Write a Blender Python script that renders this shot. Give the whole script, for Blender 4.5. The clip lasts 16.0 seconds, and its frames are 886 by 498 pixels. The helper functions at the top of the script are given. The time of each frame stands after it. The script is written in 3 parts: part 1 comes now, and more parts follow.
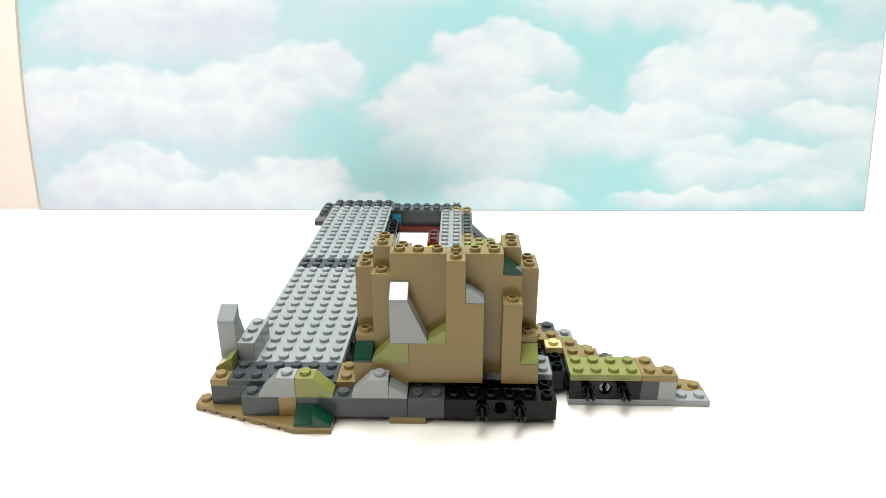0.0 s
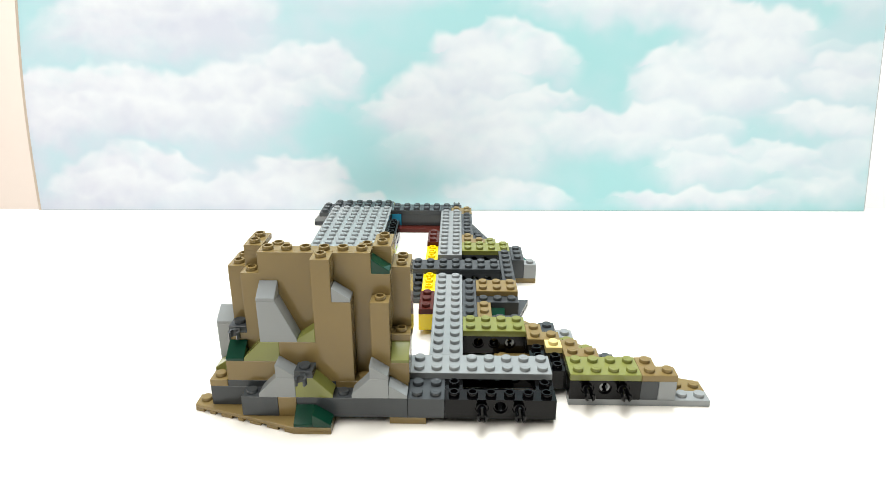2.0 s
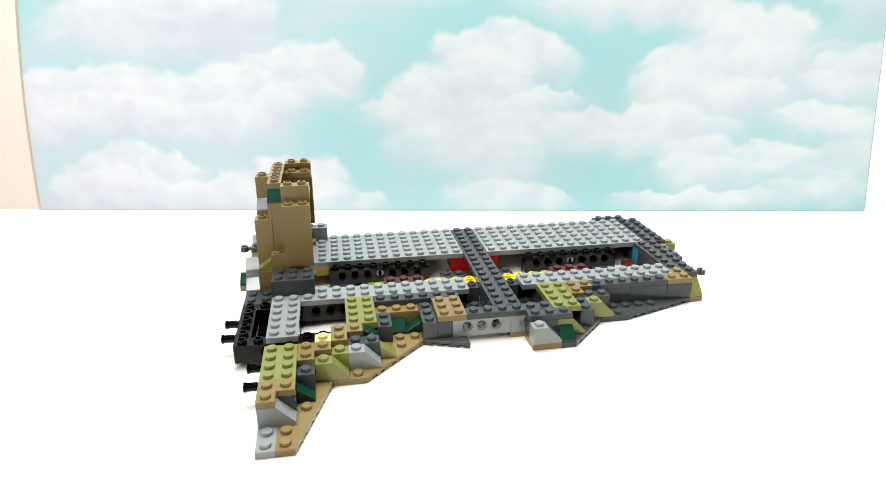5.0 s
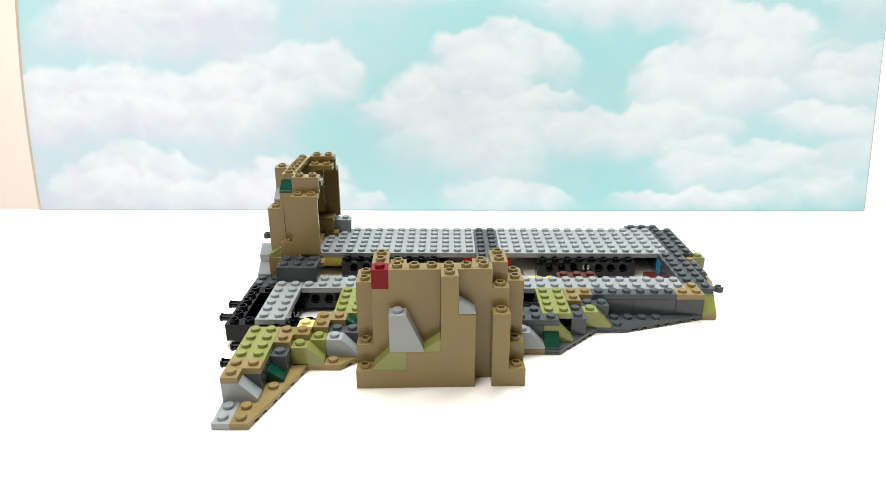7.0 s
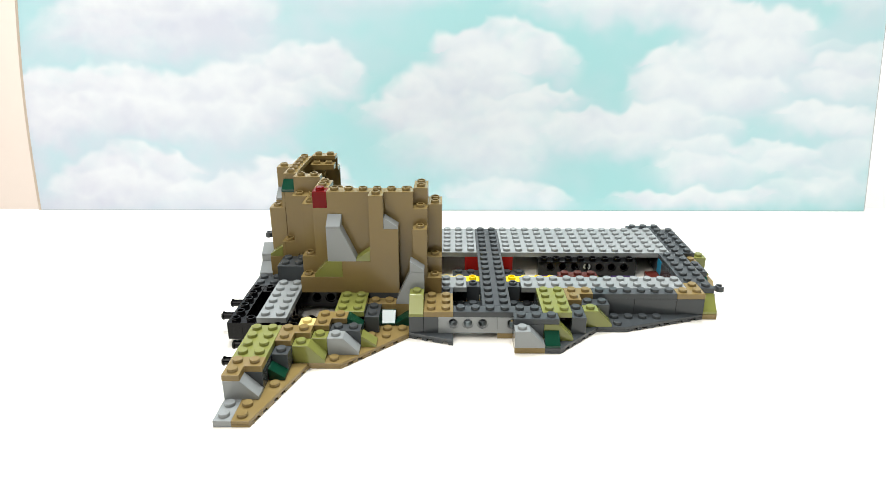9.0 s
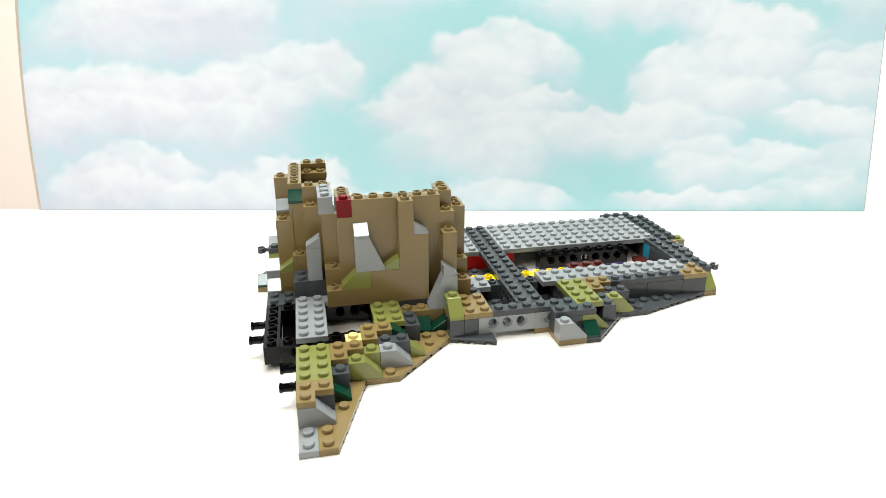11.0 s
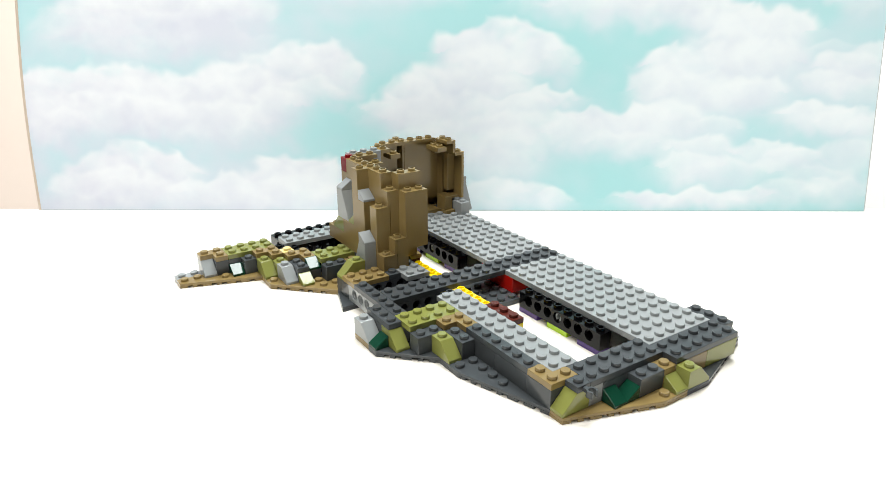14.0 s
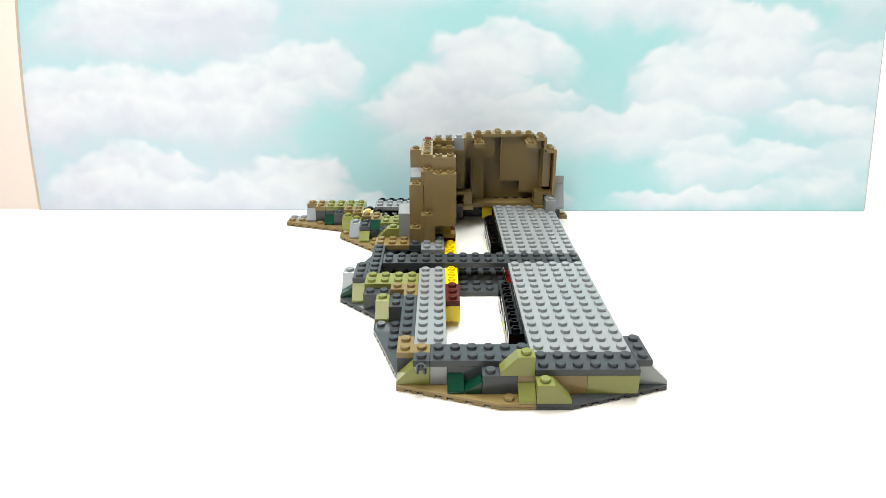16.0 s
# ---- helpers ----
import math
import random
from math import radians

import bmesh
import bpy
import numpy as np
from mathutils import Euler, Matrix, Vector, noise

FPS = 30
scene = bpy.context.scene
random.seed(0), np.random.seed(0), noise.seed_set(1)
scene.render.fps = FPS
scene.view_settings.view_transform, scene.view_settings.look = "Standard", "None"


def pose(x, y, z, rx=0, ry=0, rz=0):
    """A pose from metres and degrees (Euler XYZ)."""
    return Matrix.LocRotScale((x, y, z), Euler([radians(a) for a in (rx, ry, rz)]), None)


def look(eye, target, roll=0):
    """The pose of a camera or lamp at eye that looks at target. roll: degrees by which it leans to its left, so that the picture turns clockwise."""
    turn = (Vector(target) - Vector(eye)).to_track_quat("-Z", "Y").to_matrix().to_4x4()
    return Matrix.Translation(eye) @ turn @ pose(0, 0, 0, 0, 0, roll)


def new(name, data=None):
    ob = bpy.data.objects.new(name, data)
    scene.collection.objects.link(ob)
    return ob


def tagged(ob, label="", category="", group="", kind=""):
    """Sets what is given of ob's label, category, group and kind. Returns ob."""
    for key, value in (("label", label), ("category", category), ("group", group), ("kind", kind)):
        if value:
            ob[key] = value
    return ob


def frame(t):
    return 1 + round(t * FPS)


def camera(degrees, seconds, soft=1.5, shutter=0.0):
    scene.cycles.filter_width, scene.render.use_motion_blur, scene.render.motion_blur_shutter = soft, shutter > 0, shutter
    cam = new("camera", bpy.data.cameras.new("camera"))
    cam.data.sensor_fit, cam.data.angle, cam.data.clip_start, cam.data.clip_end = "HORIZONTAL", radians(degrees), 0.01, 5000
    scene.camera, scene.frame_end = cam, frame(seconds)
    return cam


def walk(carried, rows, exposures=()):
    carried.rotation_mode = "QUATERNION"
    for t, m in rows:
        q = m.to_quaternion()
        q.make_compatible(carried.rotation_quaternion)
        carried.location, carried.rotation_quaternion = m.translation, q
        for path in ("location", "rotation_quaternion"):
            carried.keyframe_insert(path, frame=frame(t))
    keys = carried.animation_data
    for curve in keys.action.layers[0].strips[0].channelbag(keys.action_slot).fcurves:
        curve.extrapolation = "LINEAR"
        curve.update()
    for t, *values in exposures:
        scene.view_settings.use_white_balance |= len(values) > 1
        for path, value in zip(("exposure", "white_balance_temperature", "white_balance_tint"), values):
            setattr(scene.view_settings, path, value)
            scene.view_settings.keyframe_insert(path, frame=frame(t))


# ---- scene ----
cam = camera(68.8, 16.0, soft=0.4)
EYE = pose(0, 0, 0.1725, 68.93, 0, 0)
walk(cam, [(0, EYE), (16, EYE)])

# ---- light: a white room lit by two ceiling panels and an added front fill ----
world = bpy.data.worlds.new("room_air")
scene.world = world
world.use_nodes = True
world.node_tree.nodes["Background"].inputs[0].default_value = (1.0, 0.95, 0.88, 1)
world.node_tree.nodes["Background"].inputs[1].default_value = 0.04


def panel_lamp(name, x, y, z, w, d, power, aim, colour=(0.955, 1.0, 0.99)):
    data = bpy.data.lights.new(name, "AREA")
    data.shape, data.size, data.size_y, data.energy = "RECTANGLE", w, d, power
    data.color = colour
    ob = new(name, data)
    ob.matrix_basis = look((x, y, z), aim)
    return ob


panel_lamp("ceiling_light_strip", 0.055, 0.465, 1.5, 0.84, 0.26, 18.5, (0.055, 0.465, 0)).matrix_basis = pose(0.055, 0.465, 1.5, 0, 0, 44)
panel_lamp("ceiling_light_rear", 0.0, 1.0, 1.6, 0.9, 0.4, 24, (0, 0.75, 0))
# added fill that brightens the backdrop and the faces turned to the front
panel_lamp("front_fill", -0.8, -0.6, 1.6, 1.3, 1.1, 21.5, (0, 0.4, 0), (1.0, 0.97, 0.9))
scene.view_settings.exposure = 0.0

# ---- materials ----
S, P = 0.008, 0.0032  # stud pitch and plate height


def material(name, rgb, rough=0.22, vary=0.06, bump=0.0, bump_scale=400.0, spec=0.5, clear=0.0):
    mat = bpy.data.materials.new(name)
    mat.use_nodes = True
    t = mat.node_tree
    b = t.nodes["Principled BSDF"]
    b.inputs["Roughness"].default_value = rough
    b.inputs["Specular IOR Level"].default_value = spec
    co = t.nodes.new("ShaderNodeTexCoord")
    n1 = t.nodes.new("ShaderNodeTexNoise")
    n1.inputs["Scale"].default_value, n1.inputs["Detail"].default_value = 60.0, 4
    info = t.nodes.new("ShaderNodeObjectInfo")
    add = t.nodes.new("ShaderNodeMath")
    add.operation = "ADD"
    mix = t.nodes.new("ShaderNodeMapRange")
    mix.inputs["From Min"].default_value, mix.inputs["From Max"].default_value = 0.3, 1.7
    mix.inputs["To Min"].default_value, mix.inputs["To Max"].default_value = 1 - vary, 1 + vary
    hsv = t.nodes.new("ShaderNodeHueSaturation")
    hsv.inputs["Color"].default_value = (*rgb, 1)
    t.links.new(co.outputs["Object"], n1.inputs["Vector"])
    t.links.new(n1.outputs["Fac"], add.inputs[0])
    t.links.new(info.outputs["Random"], add.inputs[1])
    t.links.new(add.outputs[0], mix.inputs["Value"])
    t.links.new(mix.outputs[0], hsv.inputs["Value"])
    t.links.new(hsv.outputs[0], b.inputs["Base Color"])
    n2 = t.nodes.new("ShaderNodeTexNoise")
    n2.inputs["Scale"].default_value, n2.inputs["Detail"].default_value = 900.0, 5
    r = t.nodes.new("ShaderNodeMapRange")
    r.inputs["To Min"].default_value, r.inputs["To Max"].default_value = rough * 0.8, rough * 1.35
    t.links.new(co.outputs["Object"], n2.inputs["Vector"])
    t.links.new(n2.outputs["Fac"], r.inputs["Value"])
    t.links.new(r.outputs[0], b.inputs["Roughness"])
    if bump:
        n3 = t.nodes.new("ShaderNodeTexNoise")
        n3.inputs["Scale"].default_value, n3.inputs["Detail"].default_value = bump_scale, 3
        bp = t.nodes.new("ShaderNodeBump")
        bp.inputs["Strength"].default_value, bp.inputs["Distance"].default_value = bump, 0.0004
        t.links.new(co.outputs["Object"], n3.inputs["Vector"])
        t.links.new(n3.outputs["Fac"], bp.inputs["Height"])
        t.links.new(bp.outputs[0], b.inputs["Normal"])
    return mat


MAT = {
    "LG": material("light_grey_plastic", (0.272, 0.287, 0.291), 0.12, 0.05, 0.05, 250, 0.45),
    "DG": material("dark_grey_plastic", (0.056, 0.062, 0.067), 0.15, 0.07, 0.05, 250, 0.32),
    "TN": material("dark_tan_plastic", (0.232, 0.163, 0.062), 0.16, 0.05, 0.06, 220, 0.4),
    "OL": material("olive_plastic", (0.205, 0.215, 0.055), 0.11, 0.05, 0.05, 250),
    "GR": material("dark_green_plastic", (0.004, 0.042, 0.023), 0.07, 0.06, 0.02, 250, 0.35),
    "BK": material("black_plastic", (0.002, 0.002, 0.0024), 0.1, 0.1, 0.05, 250, 0.2),
    "YL": material("yellow_plastic", (0.9, 0.66, 0.004), 0.2, 0.04, 0.05, 250),
    "BR": material("brown_plastic", (0.085, 0.017, 0.012), 0.18, 0.06, 0.05, 250, 0.2),
    "RD": material("dark_red_plastic", (0.17, 0.006, 0.007), 0.16, 0.06, 0.05, 250, 0.15),
    "RE": material("red_plastic", (0.45, 0.009, 0.006), 0.2, 0.06, 0.05, 250),
    "BL": material("azure_plastic", (0.03, 0.3, 0.5), 0.2, 0.06, 0.05, 250),
    "PU": material("purple_plastic", (0.05, 0.02, 0.14), 0.2, 0.06, 0.05, 250),
    "LI": material("lime_plastic", (0.35, 0.55, 0.02), 0.2, 0.06, 0.05, 250),
    "PT": material("pale_yellow_plastic", (0.75, 0.6, 0.24), 0.12, 0.04, 0.05, 250),
}
NAMED = {"LG": "light grey", "DG": "dark grey", "TN": "dark tan", "OL": "olive green", "GR": "dark green", "BK": "black", "YL": "yellow",
         "BR": "reddish brown", "RD": "dark red", "RE": "red", "BL": "azure blue", "PU": "purple", "LI": "lime green", "PT": "pale yellow"}
WHITE_TABLE = material("white_tabletop", (0.88, 0.832, 0.77), 0.45, 0.01, 0.03, 120)
WHITE_WALL = material("white_wall_paint", (0.93, 0.915, 0.905), 0.7, 0.02, 0.1, 60)
CREAM = material("cream_stand_in_paper", (0.67, 0.565, 0.5), 0.75, 0.03, 0.1, 60)
# tan for the strip along the board's left edge, grey for the right
EDGE = material("tan_card_edge", (0.62, 0.51, 0.42), 0.7, 0.1, 0.2, 90)
EDGE_PALE = material("pale_card_edge", (0.5, 0.5, 0.5), 0.7, 0.1, 0.2, 90)
ROOM = material("room_wall_paint", (0.32, 0.335, 0.335), 0.7, 0.02, 0.1, 60)
FLOOR_MAT = material("pale_floor", (0.25, 0.255, 0.25), 0.5, 0.1)

# ---- mesh kit ----
CACHE = {}
SEG = 16


def box(bm, x0, y0, z0, x1, y1, z1, bevel=0.00016):
    r = bmesh.ops.create_cube(bm, size=1.0, matrix=Matrix.Translation(((x0 + x1) / 2, (y0 + y1) / 2, (z0 + z1) / 2)) @ Matrix.Diagonal((x1 - x0, y1 - y0, z1 - z0, 1)))
    if bevel:
        es = {e for v in r["verts"] for e in v.link_edges}
        bmesh.ops.bevel(bm, geom=list(es), offset=bevel, segments=1, affect="EDGES")


def prism(bm, pts, axis, a, b, bevel=0.00016):
    """A polygon of (p, q) pairs pushed from a to b along an axis: x gives (y, z) pairs, y (x, z) and z (x, y)."""
    def at(p, q, c):
        return {"x": (c, p, q), "y": (p, c, q), "z": (p, q, c)}[axis]
    lo = [bm.verts.new(at(p, q, a)) for p, q in pts]
    hi = [bm.verts.new(at(p, q, b)) for p, q in pts]
    fs = [bm.faces.new(lo), bm.faces.new(hi)]
    n = len(pts)
    for i in range(n):
        fs.append(bm.faces.new((lo[i], lo[(i + 1) % n], hi[(i + 1) % n], hi[i])))
    bmesh.ops.recalc_face_normals(bm, faces=fs)
    if bevel:
        bmesh.ops.bevel(bm, geom=list({e for f in fs for e in f.edges}), offset=bevel, segments=1, affect="EDGES")


def stud(bm, x, y, z, hollow=False):
    """One knob, 4.8 mm wide and 1.7 mm high, with its rim rounded; hollow ones are open in the middle."""
    rings = [(0.0024, 0.0), (0.0024, 0.0015), (0.00225, 0.0017)]
    rings += [(0.0016, 0.0017), (0.0016, 0.0002)] if hollow else []
    vs = [[bm.verts.new((x + r * math.cos(2 * math.pi * i / SEG), y + r * math.sin(2 * math.pi * i / SEG), z + h)) for i in range(SEG)] for r, h in rings]
    for lo, hi in zip(vs, vs[1:]):
        for i in range(SEG):
            bm.faces.new((lo[i], lo[(i + 1) % SEG], hi[(i + 1) % SEG], hi[i])).smooth = lo is vs[0]
    bm.faces.new(vs[-1])
    if not hollow:
        # the maker's mark: a low raised bar on the knob
        ring = [[bm.verts.new((x + k * px, y + k * py, z + h)) for px, py in ((-0.0013, -0.0003), (-0.0009, -0.0006), (0.0009, -0.0006), (0.0013, -0.0003), (0.0013, 0.0003), (0.0009, 0.0006), (-0.0009, 0.0006), (-0.0013, 0.0003))]
                for k, h in ((1.0, 0.00169), (0.97, 0.00174))]
        for i in range(8):
            bm.faces.new((ring[0][i], ring[0][(i + 1) % 8], ring[1][(i + 1) % 8], ring[1][i]))
        bm.faces.new(ring[1])


def finish(key, bm, col):
    me = bpy.data.meshes.new(key)
    bm.to_mesh(me)
    bm.free()
    me.materials.append(MAT[col])
    return me


GAP = 0.00006


def brick_mesh(w, l, h, col, studs=True, hollow=False, skip=()):
    key = ("brick", w, l, h, col, studs, hollow, tuple(skip))
    if key not in CACHE:
        bm = bmesh.new()
        box(bm, GAP, GAP, 0, w * S - GAP, l * S - GAP, h * P)
        if studs:
            for i in range(int(w)):
                for j in range(int(l)):
                    if (i, j) not in skip:
                        stud(bm, (i + 0.5) * S, (j + 0.5) * S, h * P, hollow)
        CACHE[key] = finish("brick", bm, col)
    return CACHE[key]


def technic_mesh(n, col, holes=None):
    """A 1 x n brick along y with round holes through it from side to side."""
    key = ("technic", n, col, holes)
    if key not in CACHE:
        bm = bmesh.new()
        g, top, zc, r, rr = GAP, 3 * P, 0.0058, 0.0024, 0.0031
        def sheet(x, s):
            for k in range(1, n):
                c = k * S
                if holes and k not in holes:
                    bm.faces.new([bm.verts.new(p) for p in ((x, c - S / 2, 0), (x, c + S / 2, 0), (x, c + S / 2, top), (x, c - S / 2, top))])
                    continue
                ang = [2 * math.pi * i / 16 for i in range(16)]
                def sq(a):
                    d = max(abs(math.cos(a)), abs(math.sin(a)))
                    y, z = math.cos(a) / d, math.sin(a) / d
                    return (c + y * S / 2, zc + (z * (top - zc) if z > 0 else z * zc))
                out = [bm.verts.new((x, *sq(a))) for a in ang]
                rim = [bm.verts.new((x, c + rr * math.cos(a), zc + rr * math.sin(a))) for a in ang]
                step = [bm.verts.new((x - s * 0.0009, c + rr * math.cos(a), zc + rr * math.sin(a))) for a in ang]
                inn = [bm.verts.new((x - s * 0.0009, c + r * math.cos(a), zc + r * math.sin(a))) for a in ang]
                deep = [bm.verts.new((S / 2, c + r * math.cos(a), zc + r * math.sin(a))) for a in ang]
                for lo, hi in ((out, rim), (rim, step), (step, inn), (inn, deep)):
                    for i in range(16):
                        bm.faces.new((lo[i], lo[(i + 1) % 16], hi[(i + 1) % 16], hi[i]))
            for y0, y1 in ((g, S / 2), (n * S - S / 2, n * S - g)):
                bm.faces.new([bm.verts.new(p) for p in ((x, y0, 0), (x, y1, 0), (x, y1, top), (x, y0, top))])
        sheet(S - g, 1)
        sheet(g, -1)
        L = n * S - g
        for q in (((g, g, top), (S - g, g, top), (S - g, L, top), (g, L, top)), ((g, g, 0), (S - g, g, 0), (S - g, L, 0), (g, L, 0)),
                  ((g, g, 0), (S - g, g, 0), (S - g, g, top), (g, g, top)), ((g, L, 0), (S - g, L, 0), (S - g, L, top), (g, L, top))):
            bm.faces.new([bm.verts.new(p) for p in q])
        bmesh.ops.remove_doubles(bm, verts=bm.verts[:], dist=1e-6)
        bmesh.ops.recalc_face_normals(bm, faces=bm.faces[:])
        for j in range(n):
            stud(bm, S / 2, (j + 0.5) * S, top, True)
        CACHE[key] = finish("technic_brick", bm, col)
    return CACHE[key]


def slope_mesh(kind, col):
    """Sloped bricks that fall towards -y, one stud wide in x: cheese, slope (45 degrees), slope_two (two wide), tall (75 degrees, three bricks)."""
    key = (kind, col)
    if key not in CACHE:
        bm = bmesh.new()
        g, w = GAP, S
        if kind == "cheese":
            prism(bm, [(g, 0), (S - g, 0), (S - g, 2 * P), (S * 0.93, 2 * P), (g, 0.45 * P)], "x", g, w - g, 0.0002)
        elif kind in ("slope", "slope_plain", "slope_two"):
            w = 2 * S if kind == "slope_two" else S
            prism(bm, [(g, 0), (2 * S - g, 0), (2 * S - g, 3 * P), (S, 3 * P), (g, 0.5 * P)], "x", g, w - g)
            for i in range({"slope": 1, "slope_plain": 0, "slope_two": 2}[kind]):
                stud(bm, (i + 0.5) * S, 1.5 * S, 3 * P)
        elif kind == "tall":
            prism(bm, [(g, 0), (2 * S - g, 0), (2 * S - g, 6 * P), (S, 6 * P), (g, 0.5 * P)], "x", g, w - g)
            stud(bm, 0.5 * S, 1.5 * S, 6 * P)
        CACHE[key] = finish(kind, bm, col)
    return CACHE[key]


def put(name, mesh, parent, u, v, z, turn=0, label=""):
    """Sets a piece on the grid of its thing: u, v in studs and z in plates; turn in degrees about the piece's own corner cell."""
    ob = new(name, mesh)
    ob.parent = parent
    ob.matrix_basis = pose(u * S, v * S, z * P, 0, 0, turn)
    if label:
        ob["label"] = label
    return ob


def brick(u0, v0, u1, v1, z, h, col, studs=True, parent=None, hollow=False, skip=(), name=""):
    kind = name or ("plate" if h <= 1 else "brick") if studs else (name or ("tile" if h <= 1 else "brick"))
    return put(kind, brick_mesh(u1 - u0, v1 - v0, h, col, studs, hollow, skip), parent or base, u0, v0, z, 0, NAMED[col] + " " + kind.replace("_", " "))


def slope(kind, u, v, z, col, down, parent=None):
    """A sloped brick whose footprint's low corner is at u, v and whose slope falls towards down."""
    a = 1 if kind == "cheese" else 2
    b = 2 if kind == "slope_two" else 1
    at = {"-v": (0, 0), "+u": (a, 0), "+v": (b, a), "-u": (0, b)}[down]
    turn = {"-v": 0, "+u": 90, "+v": 180, "-u": 270}[down]
    name = {"cheese": "small_slope", "slope": "slope_brick", "slope_plain": "slope_brick", "slope_two": "slope_brick", "tall": "tall_slope"}[kind]
    return put(name, slope_mesh(kind, col), parent or base, u + at[0], v + at[1], z, turn, NAMED[col] + " " + name.replace("_", " "))


def technic(u, v0, v1, z, col, along="v", parent=None, holes=None):
    if along == "v":
        return put("technic_brick", technic_mesh(v1 - v0, col, holes), parent or base, u, v0, z, 0, NAMED[col] + " brick with round holes")
    return put("technic_brick", technic_mesh(v1 - v0, col, holes), parent or base, v1, u, z, 90, NAMED[col] + " brick with round holes")


def wedge(pts, z, col, studs, cut=()):
    """A flat wedge plate with the outline pts (in studs, anticlockwise or not) and knobs at studs. Along the sides numbered in cut
    the lower half has small open slots."""
    bm = bmesh.new()
    prism(bm, [(p * S, q * S) for p, q in pts], "z", 0.45 * P if cut else 0, P)
    cx, cy = sum(p for p, q in pts) / len(pts), sum(q for p, q in pts) / len(pts)
    low = []
    for i, (a, b) in enumerate(zip(pts, pts[1:] + pts[:1])):
        low.append(a)
        if i in cut:
            run = math.hypot(b[0] - a[0], b[1] - a[1])
            dx, dy = (b[0] - a[0]) / run, (b[1] - a[1]) / run
            nx, ny = -dy, dx
            if (cx - a[0]) * nx + (cy - a[1]) * ny < 0:
                nx, ny = -nx, -ny
            at = 0.55
            while at + 0.45 < run:
                for d, e in ((at, 0.0), (at, 0.3), (at + 0.4, 0.3), (at + 0.4, 0.0)):
                    low.append((a[0] + dx * d + nx * e, a[1] + dy * d + ny * e))
                at += 0.75 if round(at / 0.75) % 2 else 1.1
    if cut:
        prism(bm, [(p * S, q * S) for p, q in low], "z", 0, 0.45 * P, 0)
    for u, v in studs:
        stud(bm, u * S, v * S, P)
    return put("wedge_plate", finish("wedge_plate", bm, col), base, 0, 0, z, 0, NAMED[col] + " wedge plate")

# ---- the room, the table and the printed backdrop ----


def solid(name, x0, y0, z0, x1, y1, z1, mat, bevel=0.0, parent=None):
    bm = bmesh.new()
    box(bm, x0, y0, z0, x1, y1, z1, bevel)
    me = bpy.data.meshes.new(name)
    bm.to_mesh(me)
    bm.free()
    me.materials.append(mat)
    ob = new(name, me)
    ob.parent = parent
    return ob


table = tagged(new("table"), "white smooth tabletop on plain legs under the toy model", "table")
solid("tabletop", -1.1, -1.3, -0.03, 1.1, 0.548, 0.0, WHITE_TABLE, 0.002, table)
for x in (-1.05, 0.99):
    for y in (-1.25, 0.49):
        solid("leg", x, y, -0.75, x + 0.06, y + 0.06, -0.03, WHITE_TABLE, 0.002, table)
tagged(solid("floor", -3, -3, -0.8, 3, 1.7, -0.75, FLOOR_MAT), "pale plain room floor", "floor", kind="structure")
tagged(solid("wall_north", -3, 1.7, -0.75, 3, 1.8, 2.2, WHITE_WALL), "plain white painted wall behind the backdrop", "wall", kind="structure")

for name, x0, y0, x1, y1 in (("wall_south", -3, -3.1, 3, -3), ("wall_east", 3, -3, 3.1, 1.7), ("wall_west", -3.1, -3, -3, 1.7)):
    tagged(solid(name, x0, y0, -0.75, x1, y1, 2.0, ROOM), "plain pale painted room wall", "wall", kind="structure")
tagged(solid("ceiling", -3.1, -3.1, 2.003, 3.1, 1.7, 2.1, ROOM), "plain pale room ceiling", "ceiling", kind="structure")
# added stand-ins for the bright wall beside the backdrop, tilted up to catch the lamps
for name, x0, x1, mat, note in (("cream_card", -1.3, -0.02, CREAM, "large plain cream panel added behind the printed backdrop, leaned back to catch the lamps"), ("white_card", 0.02, 1.3, WHITE_WALL, "large plain white panel added behind the printed backdrop, leaned back to catch the lamps")):
    card = solid(name, x0, 0.0, 0.0, x1, 0.01, 1.1, mat, 0.001)
    card.matrix_basis = pose(0, 0.70, -0.12, -42, 0, 0)
    tagged(card, note, "card")
tagged(solid("low_cabinet", -1.3, 0.66, -0.75, 1.3, 0.74, -0.13, WHITE_WALL, 0.002), "low white cabinet added to carry the two leaning panels", "cabinet")
LEAN = 10.8
BW, BH, BX0 = 0.7205, 0.46, -0.3532


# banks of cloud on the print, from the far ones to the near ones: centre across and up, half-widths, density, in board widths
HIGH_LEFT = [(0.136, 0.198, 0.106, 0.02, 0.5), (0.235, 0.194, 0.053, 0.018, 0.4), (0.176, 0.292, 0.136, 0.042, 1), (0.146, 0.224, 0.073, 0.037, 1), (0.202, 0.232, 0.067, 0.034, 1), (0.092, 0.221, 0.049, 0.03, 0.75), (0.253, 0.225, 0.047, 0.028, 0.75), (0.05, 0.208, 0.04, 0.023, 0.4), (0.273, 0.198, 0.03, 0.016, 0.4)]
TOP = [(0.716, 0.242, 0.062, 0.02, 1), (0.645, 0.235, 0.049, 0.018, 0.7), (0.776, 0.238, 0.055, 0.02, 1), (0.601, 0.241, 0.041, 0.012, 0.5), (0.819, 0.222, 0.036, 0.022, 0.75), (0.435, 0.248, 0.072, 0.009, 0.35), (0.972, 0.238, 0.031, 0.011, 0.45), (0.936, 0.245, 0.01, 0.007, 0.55)]
